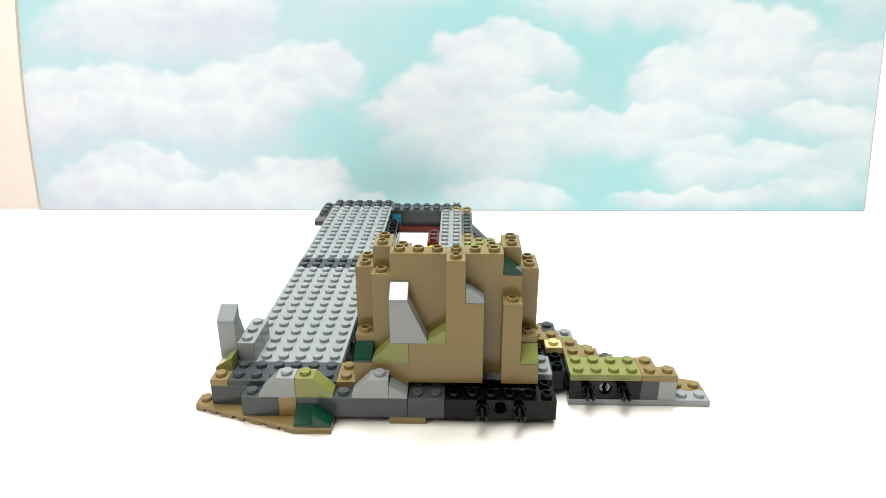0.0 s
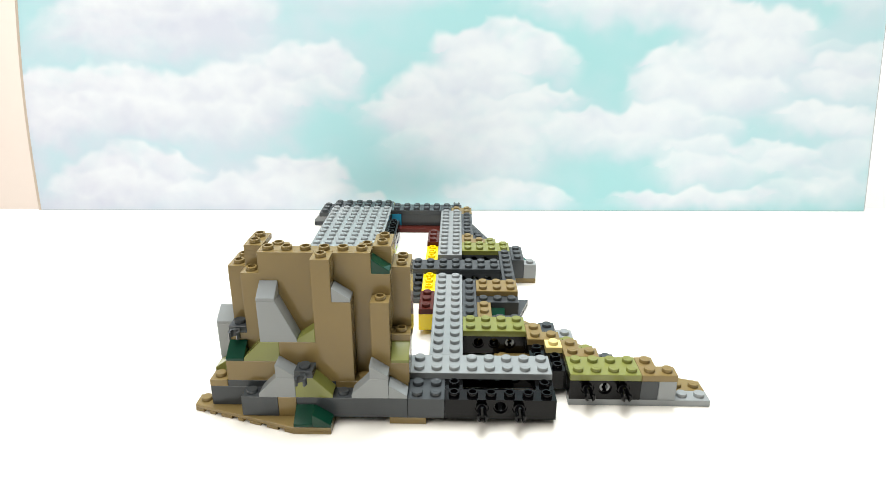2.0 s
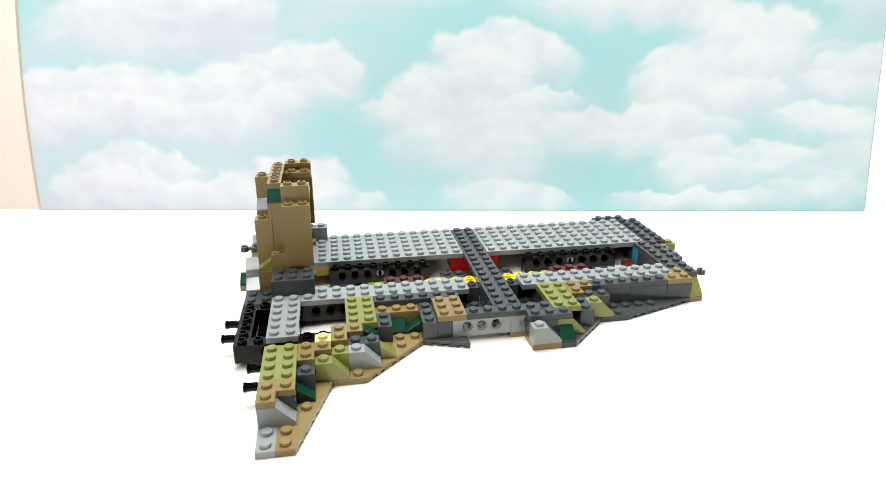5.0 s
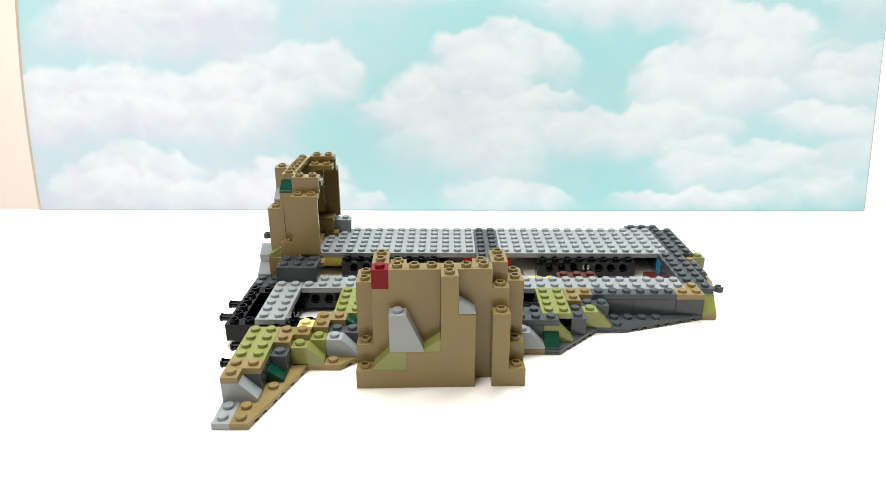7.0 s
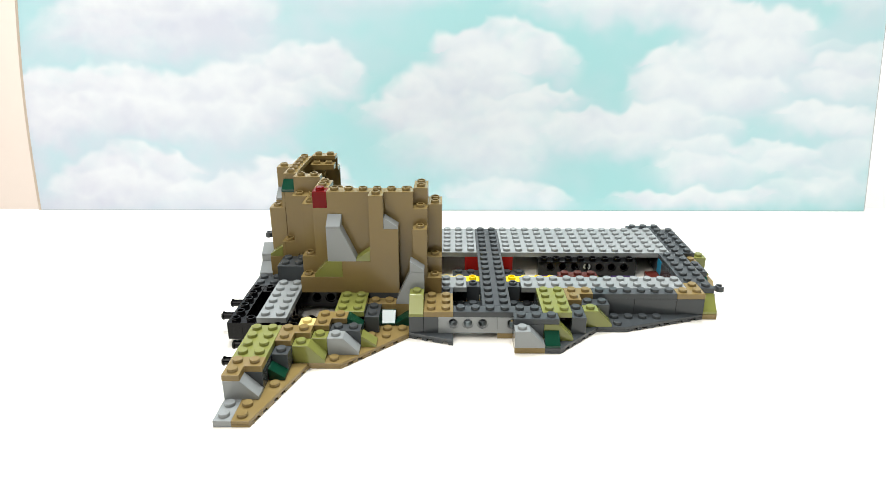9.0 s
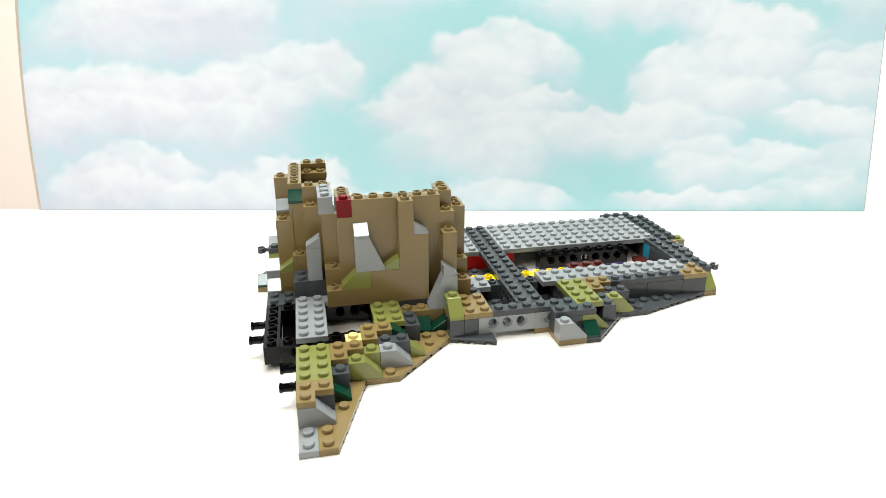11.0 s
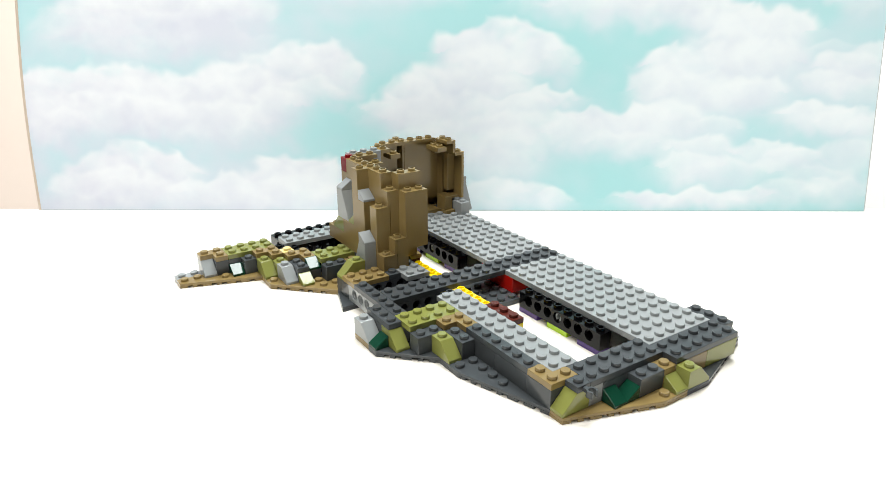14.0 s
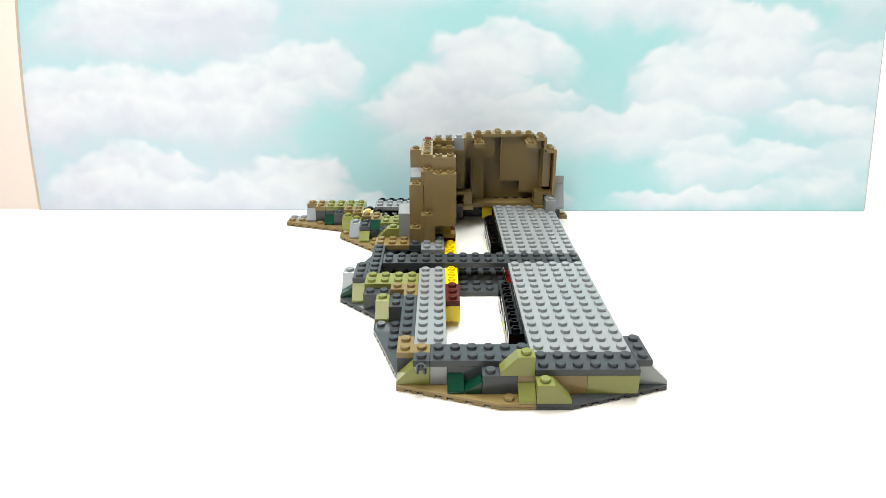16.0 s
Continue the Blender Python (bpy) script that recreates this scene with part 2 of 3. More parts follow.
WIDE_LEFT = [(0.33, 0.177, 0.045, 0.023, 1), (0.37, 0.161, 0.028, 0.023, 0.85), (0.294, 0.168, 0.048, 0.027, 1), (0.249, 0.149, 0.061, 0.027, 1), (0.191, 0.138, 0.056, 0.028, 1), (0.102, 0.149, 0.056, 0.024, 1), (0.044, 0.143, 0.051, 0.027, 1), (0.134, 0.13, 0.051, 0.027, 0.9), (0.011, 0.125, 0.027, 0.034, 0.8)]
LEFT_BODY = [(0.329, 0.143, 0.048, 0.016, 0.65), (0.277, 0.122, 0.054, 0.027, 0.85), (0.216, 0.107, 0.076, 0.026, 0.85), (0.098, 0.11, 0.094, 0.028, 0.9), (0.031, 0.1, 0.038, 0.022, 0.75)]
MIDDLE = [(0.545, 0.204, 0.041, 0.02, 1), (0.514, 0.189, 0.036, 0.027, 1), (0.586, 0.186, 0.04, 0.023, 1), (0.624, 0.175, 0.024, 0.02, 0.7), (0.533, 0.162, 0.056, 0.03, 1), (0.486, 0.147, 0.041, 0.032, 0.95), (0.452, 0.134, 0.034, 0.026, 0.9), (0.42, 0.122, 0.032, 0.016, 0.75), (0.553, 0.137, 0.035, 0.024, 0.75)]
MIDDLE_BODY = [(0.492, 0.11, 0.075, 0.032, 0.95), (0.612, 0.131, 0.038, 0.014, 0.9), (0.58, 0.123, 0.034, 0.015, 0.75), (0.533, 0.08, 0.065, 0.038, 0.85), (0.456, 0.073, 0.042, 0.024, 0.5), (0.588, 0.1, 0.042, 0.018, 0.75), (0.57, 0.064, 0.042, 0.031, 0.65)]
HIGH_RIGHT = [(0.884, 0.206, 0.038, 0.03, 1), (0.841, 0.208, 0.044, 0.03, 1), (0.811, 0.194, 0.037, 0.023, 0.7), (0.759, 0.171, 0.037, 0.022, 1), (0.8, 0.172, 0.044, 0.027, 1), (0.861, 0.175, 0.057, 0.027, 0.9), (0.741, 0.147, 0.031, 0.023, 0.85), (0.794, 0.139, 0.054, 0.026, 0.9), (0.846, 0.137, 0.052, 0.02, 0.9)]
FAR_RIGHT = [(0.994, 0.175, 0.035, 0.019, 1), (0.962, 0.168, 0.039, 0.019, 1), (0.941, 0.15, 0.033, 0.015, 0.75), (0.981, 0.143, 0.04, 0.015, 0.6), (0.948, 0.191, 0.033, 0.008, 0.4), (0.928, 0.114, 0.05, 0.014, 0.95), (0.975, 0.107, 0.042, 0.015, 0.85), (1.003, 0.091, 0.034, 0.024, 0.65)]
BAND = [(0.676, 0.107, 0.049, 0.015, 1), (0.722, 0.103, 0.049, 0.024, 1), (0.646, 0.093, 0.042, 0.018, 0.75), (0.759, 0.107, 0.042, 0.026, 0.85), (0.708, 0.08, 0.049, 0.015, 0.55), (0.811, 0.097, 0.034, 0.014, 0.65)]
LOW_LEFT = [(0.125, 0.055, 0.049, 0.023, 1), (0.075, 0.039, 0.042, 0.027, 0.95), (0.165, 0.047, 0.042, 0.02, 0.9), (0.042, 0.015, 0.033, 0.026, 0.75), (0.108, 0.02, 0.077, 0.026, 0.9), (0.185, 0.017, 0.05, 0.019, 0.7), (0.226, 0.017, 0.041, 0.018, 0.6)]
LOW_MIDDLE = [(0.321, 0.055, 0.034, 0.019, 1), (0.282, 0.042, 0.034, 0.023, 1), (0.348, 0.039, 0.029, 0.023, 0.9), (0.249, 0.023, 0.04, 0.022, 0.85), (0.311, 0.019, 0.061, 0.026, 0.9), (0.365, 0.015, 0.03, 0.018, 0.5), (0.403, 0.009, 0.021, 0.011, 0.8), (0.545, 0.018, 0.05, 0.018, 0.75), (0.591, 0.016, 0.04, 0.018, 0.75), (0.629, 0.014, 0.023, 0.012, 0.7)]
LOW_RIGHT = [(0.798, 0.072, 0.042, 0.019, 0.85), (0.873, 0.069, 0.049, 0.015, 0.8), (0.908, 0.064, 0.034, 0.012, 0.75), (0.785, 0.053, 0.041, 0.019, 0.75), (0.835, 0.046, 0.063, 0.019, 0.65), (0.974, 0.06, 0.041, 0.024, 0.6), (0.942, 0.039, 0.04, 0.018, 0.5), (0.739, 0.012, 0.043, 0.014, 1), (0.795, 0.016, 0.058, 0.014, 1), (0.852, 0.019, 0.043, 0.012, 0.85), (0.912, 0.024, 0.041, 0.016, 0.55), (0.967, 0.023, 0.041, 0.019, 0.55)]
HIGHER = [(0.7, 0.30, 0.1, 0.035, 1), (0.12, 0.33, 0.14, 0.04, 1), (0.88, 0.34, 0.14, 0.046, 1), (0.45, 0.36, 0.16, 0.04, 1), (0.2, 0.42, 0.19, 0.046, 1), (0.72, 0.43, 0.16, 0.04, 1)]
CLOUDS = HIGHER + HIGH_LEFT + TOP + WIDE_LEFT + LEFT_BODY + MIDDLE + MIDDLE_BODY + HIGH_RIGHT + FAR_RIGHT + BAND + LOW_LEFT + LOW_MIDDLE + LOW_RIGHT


def smooth(a, b, v):
    k = min(1.0, max(0.0, (v - a) / (b - a)))
    return k * k * (3 - 2 * k)


def cloud_colour(x, z):
    """The print's colour at x across and z up the board, in board widths."""
    def fr(a, b, seed, octaves):
        return noise.fractal(Vector((x * a, z * b, seed)), 0.75, 2.1, octaves, noise_basis="PERLIN_ORIGINAL")
    wx, wz = fr(9, 9, 1.7, 3), fr(9, 9, 7.9, 3)
    bx, bz = fr(30, 30, 5.1, 2), fr(30, 30, 9.4, 2)
    puff = 0.3 - abs(fr(17, 20, 2.2, 3))
    lump = 0.25 - abs(fr(9, 12, 15.2, 4))
    fine = fr(30, 30, 4.4, 5)
    px, pz = x + 0.008 * wx + 0.003 * bx, z + 0.006 * wz + 0.003 * bz - 0.015 * puff
    # print is lavender to the left, and darkened there against the front lamp's light
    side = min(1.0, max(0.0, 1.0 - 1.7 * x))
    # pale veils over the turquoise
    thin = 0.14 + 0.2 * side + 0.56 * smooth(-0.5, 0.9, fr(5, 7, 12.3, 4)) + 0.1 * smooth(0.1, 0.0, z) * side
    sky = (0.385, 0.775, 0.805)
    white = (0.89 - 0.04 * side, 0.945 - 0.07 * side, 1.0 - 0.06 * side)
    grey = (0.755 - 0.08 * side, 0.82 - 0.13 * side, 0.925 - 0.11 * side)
    gap = 1 - 0.3 * smooth(0.1, 0.7, fr(10, 14, 3.3, 4))
    col = [p + (w - p) * thin for p, w in zip(sky, grey)]
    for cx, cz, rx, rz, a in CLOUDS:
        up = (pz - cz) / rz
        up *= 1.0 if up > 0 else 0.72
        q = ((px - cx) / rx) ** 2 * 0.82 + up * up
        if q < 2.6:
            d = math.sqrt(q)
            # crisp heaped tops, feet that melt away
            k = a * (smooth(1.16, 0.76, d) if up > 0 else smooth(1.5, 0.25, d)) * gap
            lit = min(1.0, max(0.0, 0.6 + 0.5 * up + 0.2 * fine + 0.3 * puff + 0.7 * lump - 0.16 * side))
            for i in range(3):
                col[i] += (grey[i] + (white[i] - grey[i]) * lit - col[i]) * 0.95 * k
    # the shadow line at the board's foot, darkened into the print's colour
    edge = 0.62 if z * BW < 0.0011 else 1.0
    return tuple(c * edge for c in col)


def bow(z):
    """How far the curled edge of the board swings out at z metres up."""
    return -0.0034 * math.sin(math.pi * min(1.0, z / 0.19)) if z < 0.19 else 0.0


def backdrop():
    nx, nz = 560, 400
    me = bpy.data.meshes.new("backdrop")
    vs, fs, cols = [], [], []
    for j in range(nz + 1):
        for i in range(nx + 1):
            vs.append((i / nx * BW + bow(j / nz * BH) * max(0.0, 1 - i / 28), 0.0, j / nz * BH))
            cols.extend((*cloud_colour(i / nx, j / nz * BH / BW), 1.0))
    for j in range(nz):
        for i in range(nx):
            a = j * (nx + 1) + i
            fs.append((a, a + 1, a + nx + 2, a + nx + 1))
    k = len(vs)
    vs += [(0, 0.003, 0), (BW, 0.003, 0), (BW, 0.003, BH), (0, 0.003, BH)]
    cols += [0.7, 0.7, 0.7, 1.0] * 4
    fs += [(k, k + 3, k + 2, k + 1)]
    a, b, c, d = 0, nx, nz * (nx + 1), nz * (nx + 1) + nx
    fs += [(a, k, k + 1, b), (c, d, k + 2, k + 3), (a, c, k + 3, k), (b, k + 1, k + 2, d)]
    me.from_pydata(vs, [], fs)
    att = me.color_attributes.new("print", "FLOAT_COLOR", "POINT")
    att.data.foreach_set("color", cols)
    mat = bpy.data.materials.new("printed_cloud_paper")
    mat.use_nodes = True
    t = mat.node_tree
    b = t.nodes["Principled BSDF"]
    b.inputs["Roughness"].default_value = 0.6
    at = t.nodes.new("ShaderNodeVertexColor")
    at.layer_name = "print"
    t.links.new(at.outputs[0], b.inputs["Base Color"])
    me.materials.append(mat)
    me.polygons.foreach_set("use_smooth", [False] * len(me.polygons))
    ob = new("backdrop", me)
    ob.matrix_basis = pose(BX0, 0.5435, 0.0, -LEAN, 0, -0.35)
    for out, x, mat in ((-1, 0.0, EDGE), (0.4, BW, EDGE_PALE)):
        n = 48
        ring = [(0.0, -0.0002), (0.0012 * out, -0.0003), (0.0025 * out, 0.0004), (0.0033 * out, 0.0022), (0.0033 * out, 0.0044), (0.0, 0.0044)]
        vs = [(x + p + (bow(j / n * BH) if out < 0 else 0), q, j / n * BH) for j in range(n + 1) for p, q in ring]
        fs = [(j * 6 + i, j * 6 + (i + 1) % 6, j * 6 + 6 + (i + 1) % 6, j * 6 + 6 + i) for j in range(n) for i in range(6)]
        strip = bpy.data.meshes.new("edge_strip")
        strip.from_pydata(vs, [], fs + [(0, 1, 2, 3, 4, 5), tuple(n * 6 + i for i in range(5, -1, -1))])
        strip.polygons.foreach_set("use_smooth", [i % 6 in (0, 1, 2) for i in range(len(strip.polygons))])
        strip.materials.append(mat)
        new("edge_strip", strip).parent = ob
    return tagged(ob, "printed board of white clouds on a pale turquoise sky", "backdrop", kind="structure")


backdrop()

# ---- the toy model: one rigid base that turns on the table ----
base = tagged(new("toy_brick_base"), "half-built toy castle base of grey, tan and olive bricks", "toy model")

# long deck plates
brick(-11, 2, -5, 16, 4, 1, "LG")
brick(-11, -14, -5, 0, 4, 1, "LG")
brick(-11, 0, 5, 2, 4, 1, "DG")
brick(0, -13, 2, -1, 4, 1, "LG")
brick(0, 3, 2, 15, 4, 1, "LG")
brick(-1, -15, 7, -13, 4, 1, "LG")
brick(5, -2, 6, 4, 4, 1, "DG")
brick(3, -4, 6, -2, 4, 1, "TN")
brick(2, -8, 3, -2, 4, 1, "DG")
brick(2, -10, 6, -8, 4, 1, "OL")
brick(2, 4, 6, 6, 4, 1, "OL")
brick(2, 8, 3, 14, 4, 1, "DG")
brick(-5, 15, 1, 17, 4, 1, "DG")
brick(-11, 16, -5, 18, 4, 1, "DG")
brick(-12, 14, -11, 17, 4, 1, "DG")
brick(-11, -16, -5, -14, 4, 1, "DG")
brick(-5, -16, -1, -14, 4, 1, "TN")
brick(-12, -16, -11, -15, 4, 1, "TN")
brick(-12, -15, -11, -14, 4, 1, "DG")
brick(8, -15, 12, -13, 4, 1, "OL")
brick(7, -12, 8, -11, 4, 1, "PT")


def corner_plate(u, v, miss, z=4, col="TN"):
    """A 2 x 2 corner plate without the cell named by miss."""
    i, j = miss
    outline = {(1, 1): [(0, 0), (2, 0), (2, 1), (1, 1), (1, 2), (0, 2)], (0, 0): [(1, 0), (2, 0), (2, 2), (0, 2), (0, 1), (1, 1)],
               (1, 0): [(0, 0), (1, 0), (1, 1), (2, 1), (2, 2), (0, 2)], (0, 1): [(0, 0), (2, 0), (2, 2), (1, 2), (1, 1), (0, 1)]}[miss]
    bm = bmesh.new()
    prism(bm, [(p * S, q * S) for p, q in outline], "z", 0, P)
    for a in (0, 1):
        for b in (0, 1):
            if (a, b) != miss:
                stud(bm, (a + 0.5) * S, (b + 0.5) * S, P)
    put("corner_plate", finish("corner_plate", bm, col), base, u, v, z, 0, NAMED[col] + " corner plate")


corner_plate(2, 6, (1, 1))
corner_plate(1, 14, (0, 0))
corner_plate(12, -15, (1, 1))
corner_plate(8, -13, (1, 1))
corner_plate(6, -11, (1, 1))

# base wedges and plates on the table
wedge([(8, -15), (16, -15), (16, -14), (8, -14)], 0, "LG", [(14.5, -14.5), (15.5, -14.5)])
wedge([(10, -14), (16, -14), (16, -13), (10, -11)], 0, "TN", [(14.5, -13.5), (15.5, -13.5), (12.5, -12.5), (13.5, -13.5)], (2,))
wedge([(6, -11), (10, -11), (10, -9), (6, -5), (5, -5), (5, -11)], 0, "TN", [(9.5, -9.5), (7.5, -7.5), (6.5, -6.5), (5.5, -6.5), (5.5, -5.5), (6.5, -7.5)], (2,))
wedge([(5, -5), (6, -5), (7, -2), (5, -2)], 0, "DG", [], (1,))
wedge([(6, 4), (8, 4), (8, 5), (5, 8), (4, 8), (4, 4)], 0, "DG", [], (2,))
wedge([(2, 8), (5, 8), (5, 10), (3, 16), (2, 16)], 0, "DG", [(3.5, 9.5), (3.5, 10.5), (3.5, 11.5), (3.5, 12.5), (4.5, 9.5)], (2,))
wedge([(-5, 15), (3, 16), (3, 17), (-3, 19), (-5, 19)], 0, "TN", [(-3.5, 18.5)], (2,))
wedge([(-13, 16), (-5, 15), (-5, 19), (-7, 19), (-13, 17)], 0, "DG", [], (3,))
wedge([(-13, -15), (-13, -16), (-7, -18), (-5, -18), (-5, -15)], 0, "TN", [(-12.5, -15.5)], (1,))
brick(6, 2, 8, 4, 0, 1, "TN")
brick(-2, -17, 0, -15, 0, 1, "TN", False)
brick(1, -16, 5, -14, 0, 1, "BK", False)
brick(1, -2, 4, 4, 0, 1, "DG")
brick(-5, -2, -1, 4, 0, 1, "DG")
brick(-5, 14, 2, 15, 0, 1, "BR", False)
brick(3, -9, 5, -5, 0, 1, "TN")
brick(4, -11, 5, -9, 0, 1, "TN")

# walls of the base, three plates high
brick(-10, -17, -8, -16, 1, 3, "DG")
brick(-8, -17, -7, -16, 1, 3, "TN")
brick(-7, -17, -1, -16, 1, 3, "DG")
brick(-1, -17, 1, -15, 1, 3, "DG")
brick(-12, -16, -9, -14, 1, 3, "DG")
brick(-9, -16, -1, -15, 1, 3, "DG", False)
brick(-1, -15, 1, -13, 1, 3, "DG", False)
brick(-2, -15, -1, -14, 1, 3, "DG", False)
# thin black plate in place of a shaded opening below the cliff
brick(-4, -15, -2, -14.7, 1, 3, "BK", False)
brick(-5, -15, -4, -14, 1, 3, "YL", False)
brick(-11, -14, -9, -13, 1, 3, "DG", False)
brick(2, 9, 3, 11, 1, 3, "DG", False)
brick(2, 11, 3, 14, 1, 3, "DG", False)
brick(1, 14, 3, 16, 1, 3, "DG", False)
brick(2, 6, 3, 9, 1, 3, "DG", False)
brick(-4, 15, 1, 16, 1, 3, "DG", False)
brick(-11, 15, -5, 16, 1, 3, "DG", False)
brick(-5, 15, -4, 16, 1, 3, "BL", False)
brick(-7, -1, -5, 3, 1, 3, "RE", False)
brick(-7, -13, -6, -11, 1, 3, "YL", False)
brick(-8, 17, -5, 18, 1, 3, "TN", False)
brick(-11, 17, -8, 18, 1, 3, "OL", False)
brick(-4, 17, -2, 18, 1, 3, "DG")
brick(-5, 17, -4, 18, 1, 3, "TN")
brick(0, 16, 1, 17, 1, 3, "LG", False)
brick(-4, 16, 0, 17, 1, 3, "DG", False)
brick(6, 2, 7, 5, 4, 1, "DG")
brick(6, 2, 7, 4, 1, 3, "DG", False)
brick(4, 6, 6, 7, 1, 3, "DG")
brick(3, 7, 4, 9, 1, 3, "DG")
brick(3, -5, 6, -4, 1, 3, "DG")
brick(3, -4, 5, -3, 1, 3, "DG", False)
technic(-3, 1, 5, 1, "DG", "u")
technic(4, 1, 5, 1, "DG", "u")
brick(0, 3, 1, 6, 1, 3, "BK", False)
brick(0, -4, 1, -1, 1, 3, "BK", False)
brick(4, 1, 6, 4, 0, 1, "TN", False)
brick(5, -4, 6, -3, 1, 3, "DG", False)
technic(5, -3, 1, 1, "LG")
technic(5, 1, 5, 1, "LG")
for v in (0, 1):
    technic(v, 1, 5, 1, "DG", "u")
for v in (-1, 2):
    brick(0, v, 1, v + 1, 1, 3, "DG", hollow=True)
brick(-1, -7, 0, 0, 1, 3, "YL", hollow=True, skip=((0, 0), (0, 1), (0, 2)))
brick(-1, 2, 0, 9, 1, 3, "YL", hollow=True, skip=((0, 4), (0, 5), (0, 6)))
brick(-1, -7, 0, -4, 4, 1, "BR")
brick(-1, 6, 0, 9, 4, 1, "BR")

# black beams with holes, on purple and lime plates
for v0, f in ((5, 1), (-3, -1)):
    technic(-5, min(v0, v0 + 8 * f), max(v0, v0 + 8 * f), 1, "BK")
    for a, b, col in ((0, 2, "PU"), (3, 5, "LI"), (6, 8, "PU")):
        brick(-5, min(v0 + a * f, v0 + b * f), -4, max(v0 + a * f, v0 + b * f), 0, 1, col, False)
# unseen outer walls, added in black to keep the hollow under the deck dark
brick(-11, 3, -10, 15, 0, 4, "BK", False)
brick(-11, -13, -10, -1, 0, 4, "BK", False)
technic(1, -13, -7, 1, "BK")
# added black brick that blocks light through the beam's holes
brick(0, -13, 1, -7, 1, 3, "BK", False)
technic(1, 5, 13, 1, "BK")

# black open frame and black arm
technic(-17, 1, 7, 1, "BK", "u", None, (2, 3, 4))
technic(-14, 1, 7, 1, "BK", "u")
brick(1, -16, 2, -14, 1, 3, "BK", hollow=True)
technic(6, -16, -14, 1, "BK")
technic(-15, 8, 12, 1, "BK", "u")
technic(-10, 2, 6, 1, "BK", "u")
brick(7, -14, 8, -11, 1, 3, "BK", hollow=True)
brick(6, -13, 7, -10, 1, 3, "BK", hollow=True)
brick(7, -11, 8, -10, 1, 3, "BK", hollow=True)
brick(2, -9, 3, -5, 1, 3, "BK", False)
brick(12, -15, 13, -13, 1, 3, "DG")
brick(8, -14, 12, -13, 1, 3, "DG")
brick(8, -13, 10, -12, 1, 3, "DG")
brick(10, -13, 11, -12, 1, 3, "DG")
brick(8, -11, 9, -10, 1, 3, "OL")
brick(7, -10, 8, -8, 1, 3, "DG")
brick(4, -8, 6, -7, 1, 3, "DG")
brick(3, -8, 4, -5, 1, 3, "TN")
slope("slope", 13, -15, 1, "LG", "+v")
slope("cheese", 11, -13, 1, "GR", "+v")
slope("slope", 9, -12, 1, "OL", "+v")
slope("slope", 8, -10, 1, "LG", "+v")
slope("cheese", 7, -8, 1, "OL", "+v")
brick(6, -10, 7, -8, 1, 2, "DG", False)
slope("cheese", 6, -9, 3, "GR", "+v")
slope("cheese", 4, -7, 1, "GR", "+u")
slope("cheese", 4, -6, 1, "GR", "-v")
slope("slope", 7, 2, 1, "LG", "+v")
slope("cheese", 7, 4, 1, "GR", "+u")
slope("slope_plain", 6, 4, 1, "OL", "+v")
slope("slope", 4, 7, 1, "OL", "+v")
slope("slope", 1, 16, 1, "OL", "+u")
slope("cheese", -1, 17, 1, "GR", "+v")
slope("cheese", -2, 17, 1, "GR", "+u")
slope("cheese", -5, 18, 1, "OL", "+v")
slope("slope", -7, 18, 1, "OL", "-u")
slope("slope", -13, 16, 1, "LG", "-u")
slope("slope", -9, -17, 4, "LG", "-u")
slope("slope", -7, -17, 4, "OL", "+u")
slope("slope", -4, -17, 4, "LG", "-u")
slope("cheese", -2, -17, 4, "LG", "+u")
slope("cheese", -7, -18, 1, "GR", "-v")
slope("cheese", -6, -18, 1, "GR", "+u")
slope("cheese", -12, -15, 5, "OL", "-u")
slope("tall", -12, -14, 5, "LG", "+v")
slope("cheese", -12, -14, 11, "LG", "-v")
brick(-11, -14, -10, -11, 5, 3, "LG")


def clip_mesh(col="DG"):
    """A one-stud plate with an open clip on its -y side."""
    key = ("clip", col)
    if key not in CACHE:
        bm = bmesh.new()
        box(bm, GAP, GAP, 0, S - GAP, S - GAP, P)
        stud(bm, S / 2, S / 2, P)
        box(bm, 0.0028, -0.0022, 0.0006, 0.0052, GAP, 0.0026)
        pts = []
        for k, r in ((0, 0.0026), (1, 0.0016)):
            arc = [(S / 2 + r * math.sin(a), -0.0045 - r * -math.cos(a)) for a in [radians(-140 + 280 * i / 14) for i in range(15)]]
            pts += arc if k == 0 else arc[::-1]
        prism(bm, pts, "z", 0.0, P, 0)
        CACHE[key] = finish("clip_plate", bm, col)
    return CACHE[key]


put("clip_plate", clip_mesh(), base, 2, 17, 4, 180, "dark grey plate with an open clip")


